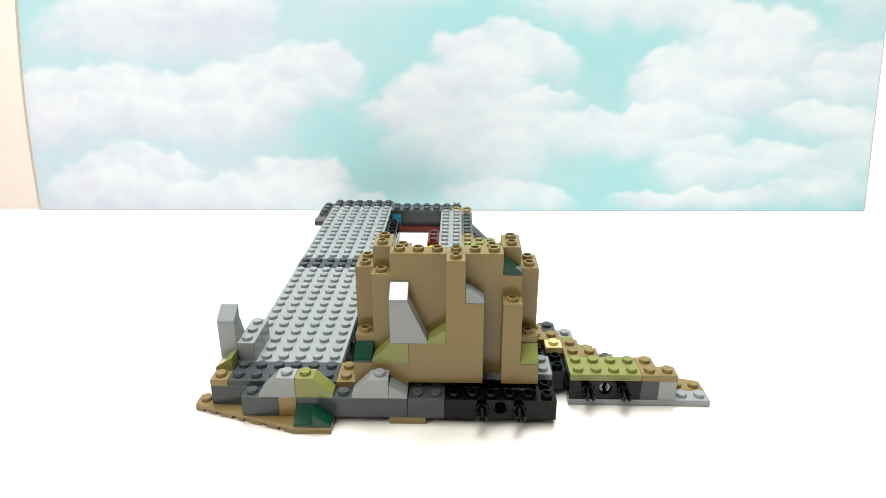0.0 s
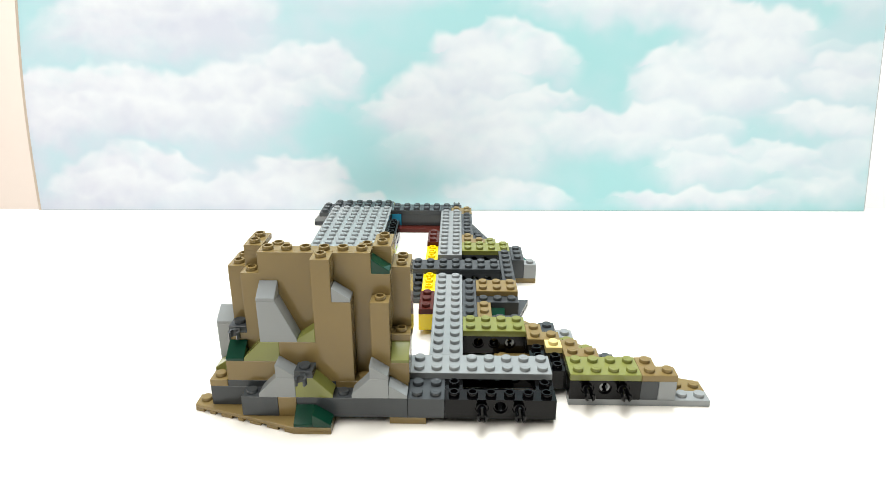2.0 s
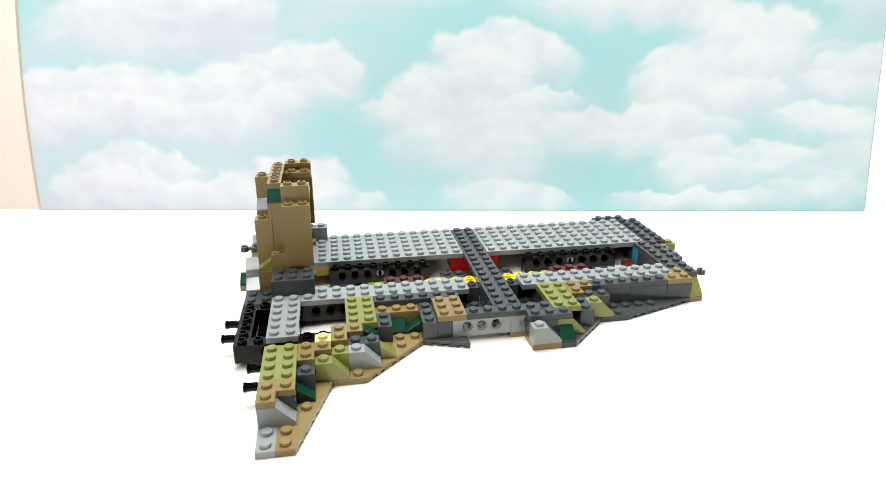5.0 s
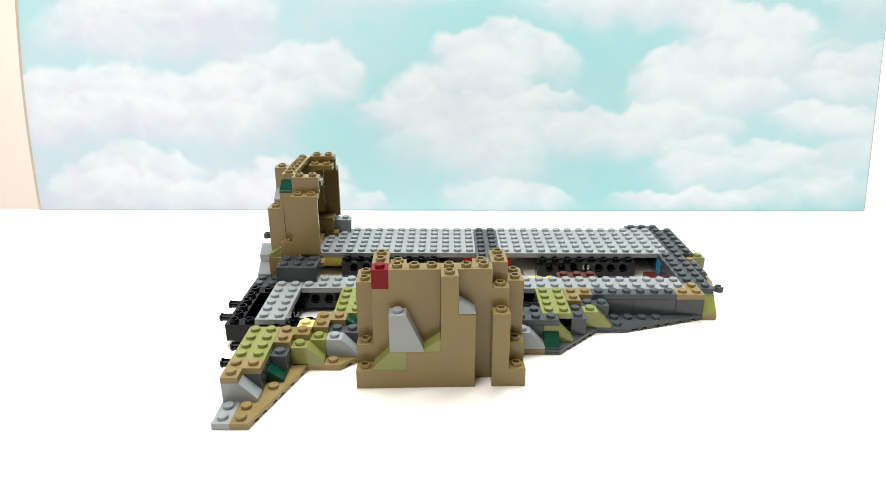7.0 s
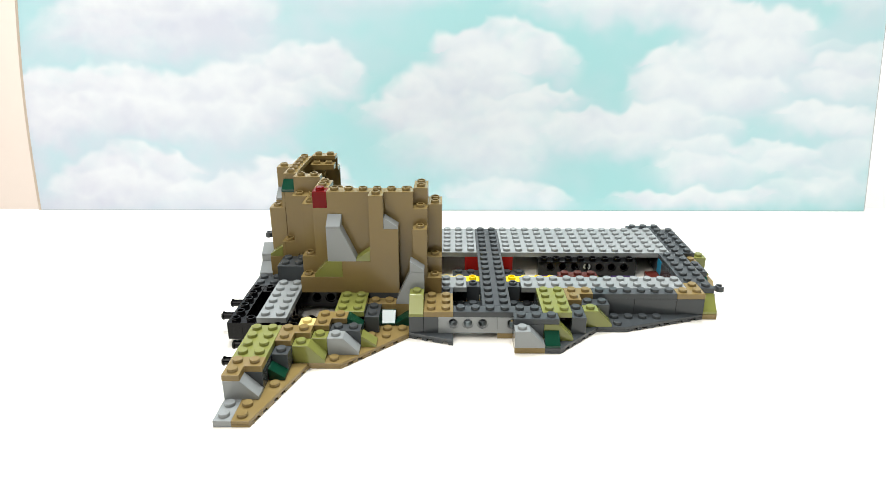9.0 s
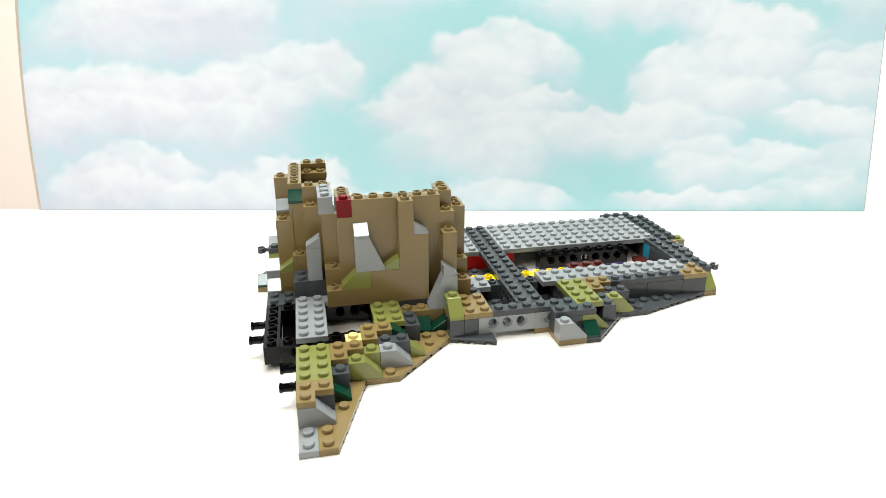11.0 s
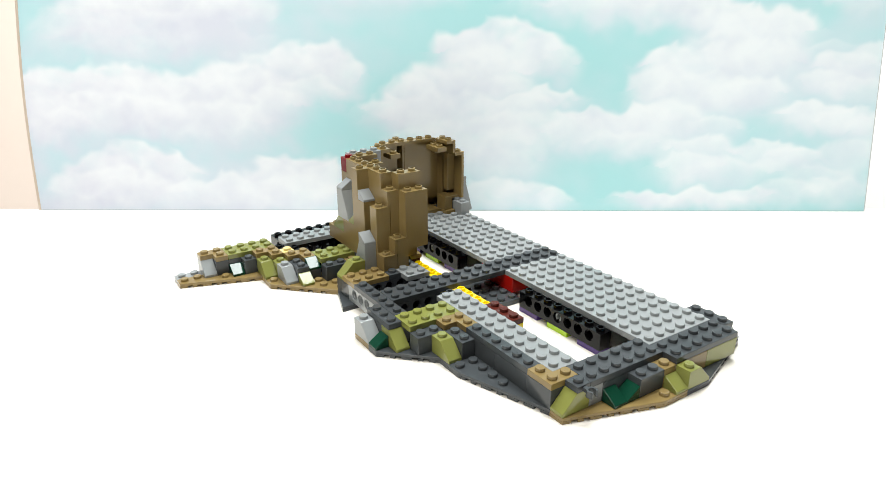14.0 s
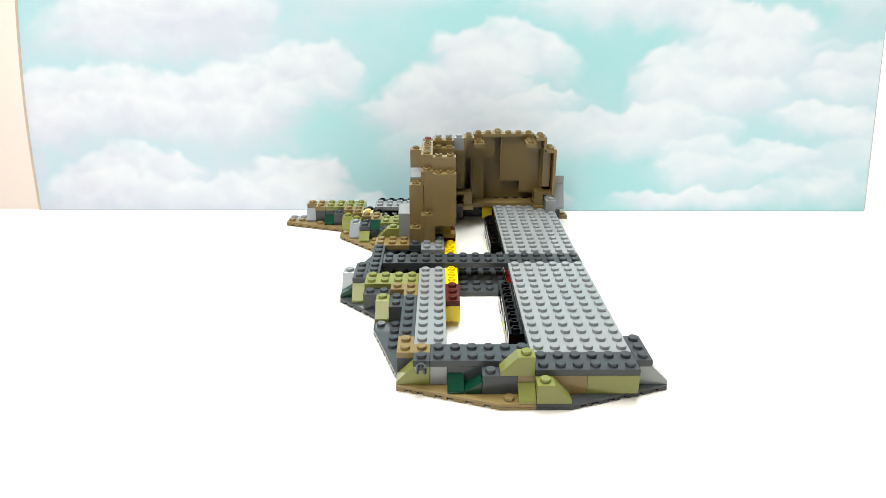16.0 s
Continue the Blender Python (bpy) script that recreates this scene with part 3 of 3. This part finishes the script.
def pin(u, v, z):
    """A black friction pin that stands out towards -v: a ribbed shank that ends in two prongs with a flared lip."""
    bm = bmesh.new()
    n = 24
    def turned(prof, first, last):
        rings = [[bm.verts.new((r * math.cos(2 * math.pi * i / n), y, r * math.sin(2 * math.pi * i / n))) for i in range(first, last + 1)] for r, y in prof]
        for p, q in zip(rings, rings[1:]):
            for i in range(last - first):
                bm.faces.new((p[i], p[i + 1], q[i + 1], q[i]))
        return rings
    rings = turned(((0.0024, 0.001), (0.0024, -0.0008), (0.0018, -0.001), (0.0018, -0.0016), (0.0021, -0.0018), (0.0021, -0.0034), (0.001, -0.0034)), 0, n)
    bm.faces.new(rings[-1][:-1])
    lip = ((0.002, -0.0034), (0.002, -0.0064), (0.0024, -0.0067), (0.0024, -0.0074), (0.002, -0.0079), (0.0012, -0.0079), (0.0012, -0.0034))
    for first, last in ((-4, 4), (8, 16)):
        arcs = turned(lip, first, last)
        for i in (0, -1):
            bm.faces.new([arc[i] for arc in arcs])
    bmesh.ops.remove_doubles(bm, verts=bm.verts[:], dist=1e-6)
    bmesh.ops.recalc_face_normals(bm, faces=bm.faces[:])
    put("connector_pin", finish("connector_pin", bm, "BK"), base, u, v, z, 0, "black connector pin")


for u, v in ((3, -17), (5, -17), (9, -15), (11, -15)):
    pin(u, v, 1 + 0.0058 / P)


def axle_bush(u, v, z, turn):
    """A light grey axle end inside a hole: a split ring."""
    key = "axle_bush"
    if key not in CACHE:
        bm = bmesh.new()
        n = 24
        prof = ((0.0023, 0.003), (0.0023, 0.0003), (0.0014, 0.0003), (0.0014, 0.003))
        for first, last in ((-4, 4), (8, 16)):
            arcs = [[bm.verts.new((r * math.cos(2 * math.pi * i / n), y, r * math.sin(2 * math.pi * i / n))) for i in range(first, last + 1)] for r, y in prof]
            for a, b in zip(arcs, arcs[1:]):
                for i in range(last - first):
                    bm.faces.new((a[i], a[i + 1], b[i + 1], b[i]))
            for i in (0, -1):
                bm.faces.new([arc[i] for arc in arcs])
        bmesh.ops.recalc_face_normals(bm, faces=bm.faces[:])
        CACHE[key] = finish("axle_bush", bm, "LG")
    put("axle_bush", CACHE[key], base, u, v, z, turn, "light grey axle end")


HOLE = 1 + 0.0058 / P
axle_bush(10, -14.9, HOLE, 0)
axle_bush(5, -9.9, HOLE, 0)
axle_bush(-4.1, 9, HOLE, 90)
axle_bush(-4.1, -7, HOLE, 90)


# ---- rock panels: ten studs wide, four deep, six bricks high ----
def panel_mesh():
    key = "rock_panel"
    if key not in CACHE:
        bm = bmesh.new()
        B = 3 * P
        def blk(c0, c1, d0, d1, h0, h1, studs=True):
            box(bm, c0 * S + GAP, d0 * S + GAP, h0 * B, c1 * S - GAP, d1 * S - GAP, h1 * B, 0)
            if studs:
                for c in range(c0, c1):
                    for d in range(int(d0), int(math.ceil(d1))):
                        stud(bm, (c + 0.5) * S, (d + 0.5) * S, h1 * B, True)
        def layer(outline, d0, d1, tops):
            prism(bm, [(c * S, h * B) for c, h in outline], "y", d0 * S + GAP, d1 * S - GAP, 0.00012)
            for c, h in tops:
                stud(bm, (c + 0.5) * S, (d0 + 0.5) * S, h * B, True)
        def tray(outline, d0, d1, tops, th=0.2):
            """A hollow moulding open towards the back: front skin and side webs of one thickness."""
            n, k = len(outline), th * S
            pts = [(c * S, h * B) for c, h in outline]
            def norm(p, q):
                r = math.hypot(q[0] - p[0], q[1] - p[1])
                return (-(q[1] - p[1]) / r, (q[0] - p[0]) / r)
            inn = []
            for i in range(n):
                u, v = norm(pts[i - 1], pts[i]), norm(pts[i], pts[(i + 1) % n])
                inn.append((pts[i][0] + k * (u[0] + v[0]), pts[i][1] + k * (u[1] + v[1])))
            rings = [[bm.verts.new((p, y, q)) for p, q in ring] for ring, y in ((pts, d0 * S), (pts, d1 * S), (inn, d1 * S), (inn, d0 * S + k))]
            fs = [bm.faces.new(rings[0]), bm.faces.new(rings[-1])]
            sides = []
            for lo, hi in zip(rings, rings[1:]):
                for i in range(n):
                    fs.append(bm.faces.new((lo[i], lo[(i + 1) % n], hi[(i + 1) % n], hi[i])))
                    if lo is rings[0]:
                        sides.append(fs[-1])
            bmesh.ops.recalc_face_normals(bm, faces=fs)
            rim = {e for f in sides for e in f.edges if not all(v in rings[1] for v in e.verts)}
            bmesh.ops.bevel(bm, geom=list(rim), offset=0.00012, segments=1, affect="EDGES")
            for c, h in tops:
                stud(bm, (c + 0.5) * S, (d0 + 0.5) * S, h * B, True)
        def slab(c0, c1, d0, d1, h0, h1):
            box(bm, c0 * S, d0 * S, h0 * B, c1 * S, d1 * S, h1 * B, 0)
        # hollow stepped front
        tray([(0, 0), (7, 0), (7, 4), (6, 4), (6, 6), (5, 6), (5, 2), (3, 2), (3, 1), (0, 1)], 0, 1.2, [(0, 1), (1, 1), (2, 1), (3, 2), (4, 2), (5, 6), (6, 4)])
        tray([(8, 0), (10, 0), (10, 1), (9, 1), (9, 4), (8, 4)], 0, 1.2, [(8, 4), (9, 1)])
        # standing wall one stud behind it, where the front leaves it bare
        layer([(0, 1), (3, 1), (3, 2), (5, 2), (5, 6), (2, 6), (2, 5), (1, 5), (1, 2), (0, 2)], 1, 1.25, [(2, 6), (3, 6), (4, 6), (1, 5), (0, 2)])
        layer([(6, 4), (7, 4), (7, 0), (8, 0), (8, 4), (9, 4), (9, 5), (8, 5), (8, 6), (6, 6)], 1, 1.25, [(6, 6), (7, 6), (8, 5)])
        layer([(9, 1), (10, 1), (10, 2), (9, 2)], 1, 1.25, [(9, 2)])
        stud(bm, 5.5 * S, 1.5 * S, 6 * B, True)
        # top rims and the ends of the standing wall
        slab(2, 8, 1.25, 2, 5.75, 6)
        for c, out, nxt in ((0, 0, 1), (9, 9.75, 8)):
            slab(out, out + 0.25, 1.25, 2, 0, 1.75)
            slab(c, c + 1, 1.25, 2, 1.75, 2)
            slab(1 if c == 0 else 8.75, 1.25 if c == 0 else 9, 1.25, 2, 0.28, 4.75)
            slab(2 if c == 0 else 7.75, 2.25 if c == 0 else 8, 1.25, 2, 5, 5.75)
            slab(nxt, nxt + 1, 1.25, 2, 4.75, 5)
            # side tower: outer web, front web, caps with two knobs each
            slab(out, out + 0.25, 2.2, 4, 1.2, 4.75)
            slab(c, c + 1, 2, 2.2, 2, 4.75)
            slab(out, out + 0.25, 2, 2.2, 0, 2)
            blk(c, c + 1, 2, 4, 4.75, 5)
            e = 1 if c == 0 else 8.75
            slab(e, e + 0.25, 2.2, 4, 5, 5.75)
            slab(nxt, nxt + 1, 2, 2.2, 5, 5.75)
            blk(nxt, nxt + 1, 2, 4, 5.75, 6)
            # rib inside the tower and the stepped block at its foot
            slab(0.35 if c == 0 else 8.9, 1.1 if c == 0 else 9.65, 2.2, 2.8, 1.7, 4.75)
            slab(0.25 if c == 0 else 8.1, 1.9 if c == 0 else 9.75, 2.2, 3.6, 1.2, 1.4)
            slab(1.05 if c == 0 else 8.1, 1.9 if c == 0 else 8.95, 2.2, 3.6, 0.28, 1.2)
            slab(1 if c == 0 else 8, 2 if c == 0 else 9, 2.9, 4, 0, 0.28)
        for c in (2, 7):
            blk(c, c + 1, 2, 4, 5.2, 5.55)
        slab(2, 8, 1.25, 2.9, 0, 0.28)
        CACHE[key] = finish("rock_panel", bm, "TN")
    return CACHE[key]


def rock_wall(label):
    wall = tagged(new("toy_cliff"), label, "toy cliff", "rock sides of the toy castle")
    put("rock_panel", panel_mesh(), wall, 0, 0, 0, 0, "dark tan moulded rock panel")
    return wall


wall_a = rock_wall("tall dark tan toy cliff with grey and green slopes")
wall_b = rock_wall("tall dark tan toy cliff with one dark red brick")
DRESS = []
for w in (wall_a, wall_b):
    DRESS += [(w, slope("cheese", 6, 0, 12, "LG", "+u", w), 6.4), (w, slope("cheese", 4, 0, 6, "OL", "-u", w), 6.6), (w, slope("slope", 1, 0, 3, "OL", "-u", w), 6.8),
              (w, slope("tall", 2, 0, 6, "LG", "+u", w), 7.0), (w, slope("cheese", 2, 0, 12, "LG", "-v", w), 7.2)]
slope("cheese", 0, 0, 3, "GR", "-v", wall_a)
slope("cheese", 8, 1, 15, "GR", "+u", wall_a)
slope("cheese", 9, 0, 3, "OL", "-v", wall_a)
brick(1, 1, 2, 2, 15, 3, "RD", parent=wall_b)

# ---- pieces that are added on the way ----
LATE = []


def late(ob, t):
    LATE.append((ob, t, ob.matrix_basis.copy()))
    return ob


wall_clip = put("clip_plate", clip_mesh(), wall_a, 0, 1, 6, 0, "dark grey plate with an open clip")
late(put("clip_plate", clip_mesh(), base, -7, -17, 7, 0, "dark grey plate with an open clip"), 1.8)
late(slope("cheese", -8, -17, 7, "LG", "+u"), 1.6)
late(slope("cheese", -3, -17, 7, "LG", "+u"), 2.0)
late(brick(-1, -15, 1, -12, 5, 3, "DG"), 2.2)
late(slope("tall", 3, -6, 4, "LG", "-v"), 8.6)
late(slope("cheese", 3, -5, 10, "LG", "+v"), 8.8)
late(slope("slope", 4, -5, 4, "OL", "+u"), 9.0)
late(brick(-2, -13, 1, -12, 20, 3, "LG"), 9.2)
late(slope("tall", -1, -14, 8, "LG", "-u"), 10.2)
late(slope("cheese", 0, -14, 14, "LG", "-v"), 10.4)
late(slope("slope", -5, 17, 4, "OL", "+u"), 16.0)

# ---- everything that moves ----
WALL_A_U, WALL_B_V = -10.95, -12.82
ROWS = [(0, -0.0041, 0.3714, -1.35), (2.2, -0.0041, 0.3714, -1.35), (2.4, 0.0035, 0.3682, -7.0), (2.6, 0.0113, 0.3648, -15.08), (2.8, 0.0139, 0.3621, -20.8445),
        (3.0, 0.0171, 0.3587, -27.89), (3.2, 0.019, 0.3574, -32.5598), (3.4, 0.0215, 0.3557, -38.75), (3.6, 0.0243, 0.3565, -42.7),
        (3.8, 0.0211, 0.3579, -48.66), (4.0, 0.0193, 0.3601, -54.09), (4.2, 0.0187, 0.3595, -59.16), (5.4, 0.0214, 0.3587, -90.4),
        (8.0, 0.0214, 0.3587, -90.4), (8.2, 0.0222, 0.3597, -90.66), (9.2, 0.022, 0.36, -90.7), (10.0, 0.025, 0.36, -87), (11.2, 0.0342, 0.363, -76.02),
        (11.4, 0.0298, 0.3686, -77.9), (11.6, 0.0195, 0.3724, -85.2), (11.8, 0.0215, 0.3739, -88.0), (12.0, 0.0212, 0.3767, -93.4),
        (12.2, 0.0176, 0.3733, -99.975), (12.4, 0.0141, 0.3699, -106.55), (12.6, 0.0134, 0.3699, -109.277), (12.8, 0.0125, 0.3698, -112.61),
        (13.0, 0.007, 0.3721, -120.6), (13.2, 0.0039, 0.3673, -127.38), (13.4, 0.0008, 0.3626, -134.16), (13.6, -0.0052, 0.3621, -138.6),
        (13.8, -0.0018, 0.3619, -141.2418), (14.0, -0.0037, 0.3614, -146.37), (14.2, 0.0005, 0.3639, -152.7498), (14.4, 0.0063, 0.3674, -161.56),
        (14.6, 0.0057, 0.3712, -166.5596), (14.8, 0.0071, 0.3778, -173.41), (15.0, 0.0041, 0.3805, -178.8), (15.2, 0.0025, 0.3909, -179.25),
        (15.4, 0.0014, 0.3979, -179.55), (16.0, 0.0011, 0.3975, -179.67)]


STEP = 0.2  # the toy is moved by hand between still pictures, each shown this long
ROWS = [(int(t / STEP + 0.001), x, y, r) for t, x, y, r in ROWS]


def base_pose(t):
    """The base's pose at t, evenly between its rows and held through each step."""
    k = min(int(t / STEP + 0.001), ROWS[-1][0])
    for a, b in zip(ROWS, ROWS[1:]):
        if k <= b[0]:
            f = (k - a[0]) / (b[0] - a[0])
            x, y, r = (p + (q - p) * f for p, q in zip(a[1:], b[1:]))
            return pose(x, y, 0, 0, 0, r)


# the first and the last moment of every step at which the base stands anew
TICKS = [0.0]
for n in range(1, 81):
    if base_pose(n * STEP) != base_pose((n - 1) * STEP):
        TICKS += [n * STEP - 1 / 30, n * STEP]
TICKS.append(16.0)


def arrive(ob, t, m, slot):
    """A loose piece lies on the table behind the camera until it is set in its place at t."""
    spot = pose(-0.5 + 0.05 * (slot % 20), -0.3 - 0.06 * (slot // 20), 0)
    t = round(t / STEP) * STEP
    rows = [(r, base_pose(r).inverted() @ spot) for r in TICKS if r < t - 0.05]
    rows.append((t - 1 / 30, base_pose(t - 1 / 30).inverted() @ spot))
    rows += [(t, m), (16, m)] if t < 15.99 else [(16, m)]
    walk(ob, rows)


def carried_on(ob, rows):
    """Keys a thing that stands on the base: rows of seconds and its pose on the base, None while it lies on the table."""
    times = sorted({round(t, 4) for t in TICKS} | {round(r[0], 4) for r in rows})
    out = []
    for t in times:
        m = [r[1] for r in rows if round(r[0], 4) <= t][-1]
        out.append((t, base_pose(t) @ m))
    walk(ob, out)


def motions():
    walk(base, [(t, base_pose(t)) for t in TICKS])
    # the first wall is slid along stud by stud
    rows = [(0, pose((WALL_A_U + 7) * S, -16 * S, 5 * P))]
    for n, u, last in ((1, 5, 7), (2, 4, 5), (3, 3, 4), (4, 2, 3), (5, 1, 2), (6, 0, 1)):
        rows += [(n * STEP - 1 / 30, pose((WALL_A_U + last) * S, -16 * S, 5 * P)), (n * STEP, pose((WALL_A_U + u) * S, -16 * S, 5 * P))]
    carried_on(wall_a, rows)
    # the second wall stands before the base, then is lifted on and slid into place
    def b_at(u, v, z, turn=90):
        return pose(u * S, v * S, z * P, 0, 0, turn)
    rest = b_at(12, -7.7, 0, 92)
    places = [(0, None), (29, rest), (37, b_at(5.4, -8.9, 5)), (38, b_at(4.8, -10, 5)), (39, b_at(3, -12, 5)), (41, b_at(3, WALL_B_V, 5))]
    rows, spot = [], pose(0.45, -0.5, 0)
    for (n, m), (later, _) in zip(places, places[1:] + [(81, None)]):
        if m is None:
            rows += [(t, base_pose(t).inverted() @ spot) for t in [*TICKS, 5.7667] if t < later * STEP - 0.02]
        else:
            rows += [(n * STEP, m), (min(later * STEP - 1 / 30, 16.0), m)]
    carried_on(wall_b, rows)
    m, away = wall_clip.matrix_basis.copy(), pose(-0.3, -0.55, -5 * P)
    walk(wall_clip, [(0, away), (1 - 1 / 30, away), (1, m), (16, m)])
    for i, (ob, t, m) in enumerate(LATE):
        arrive(ob, t, m, i)
    # the second wall's slopes are set on it one by one while it stands on the table
    stands = base_pose(6.5) @ rest
    for i, (w, ob, t) in enumerate(DRESS):
        if w is wall_b:
            m, away = ob.matrix_basis.copy(), stands.inverted() @ pose(-0.3 - 0.05 * i, -0.2, 0)
            walk(ob, [(0, away), (t - 1 / 30, away), (t, m), (16, m)])


motions()
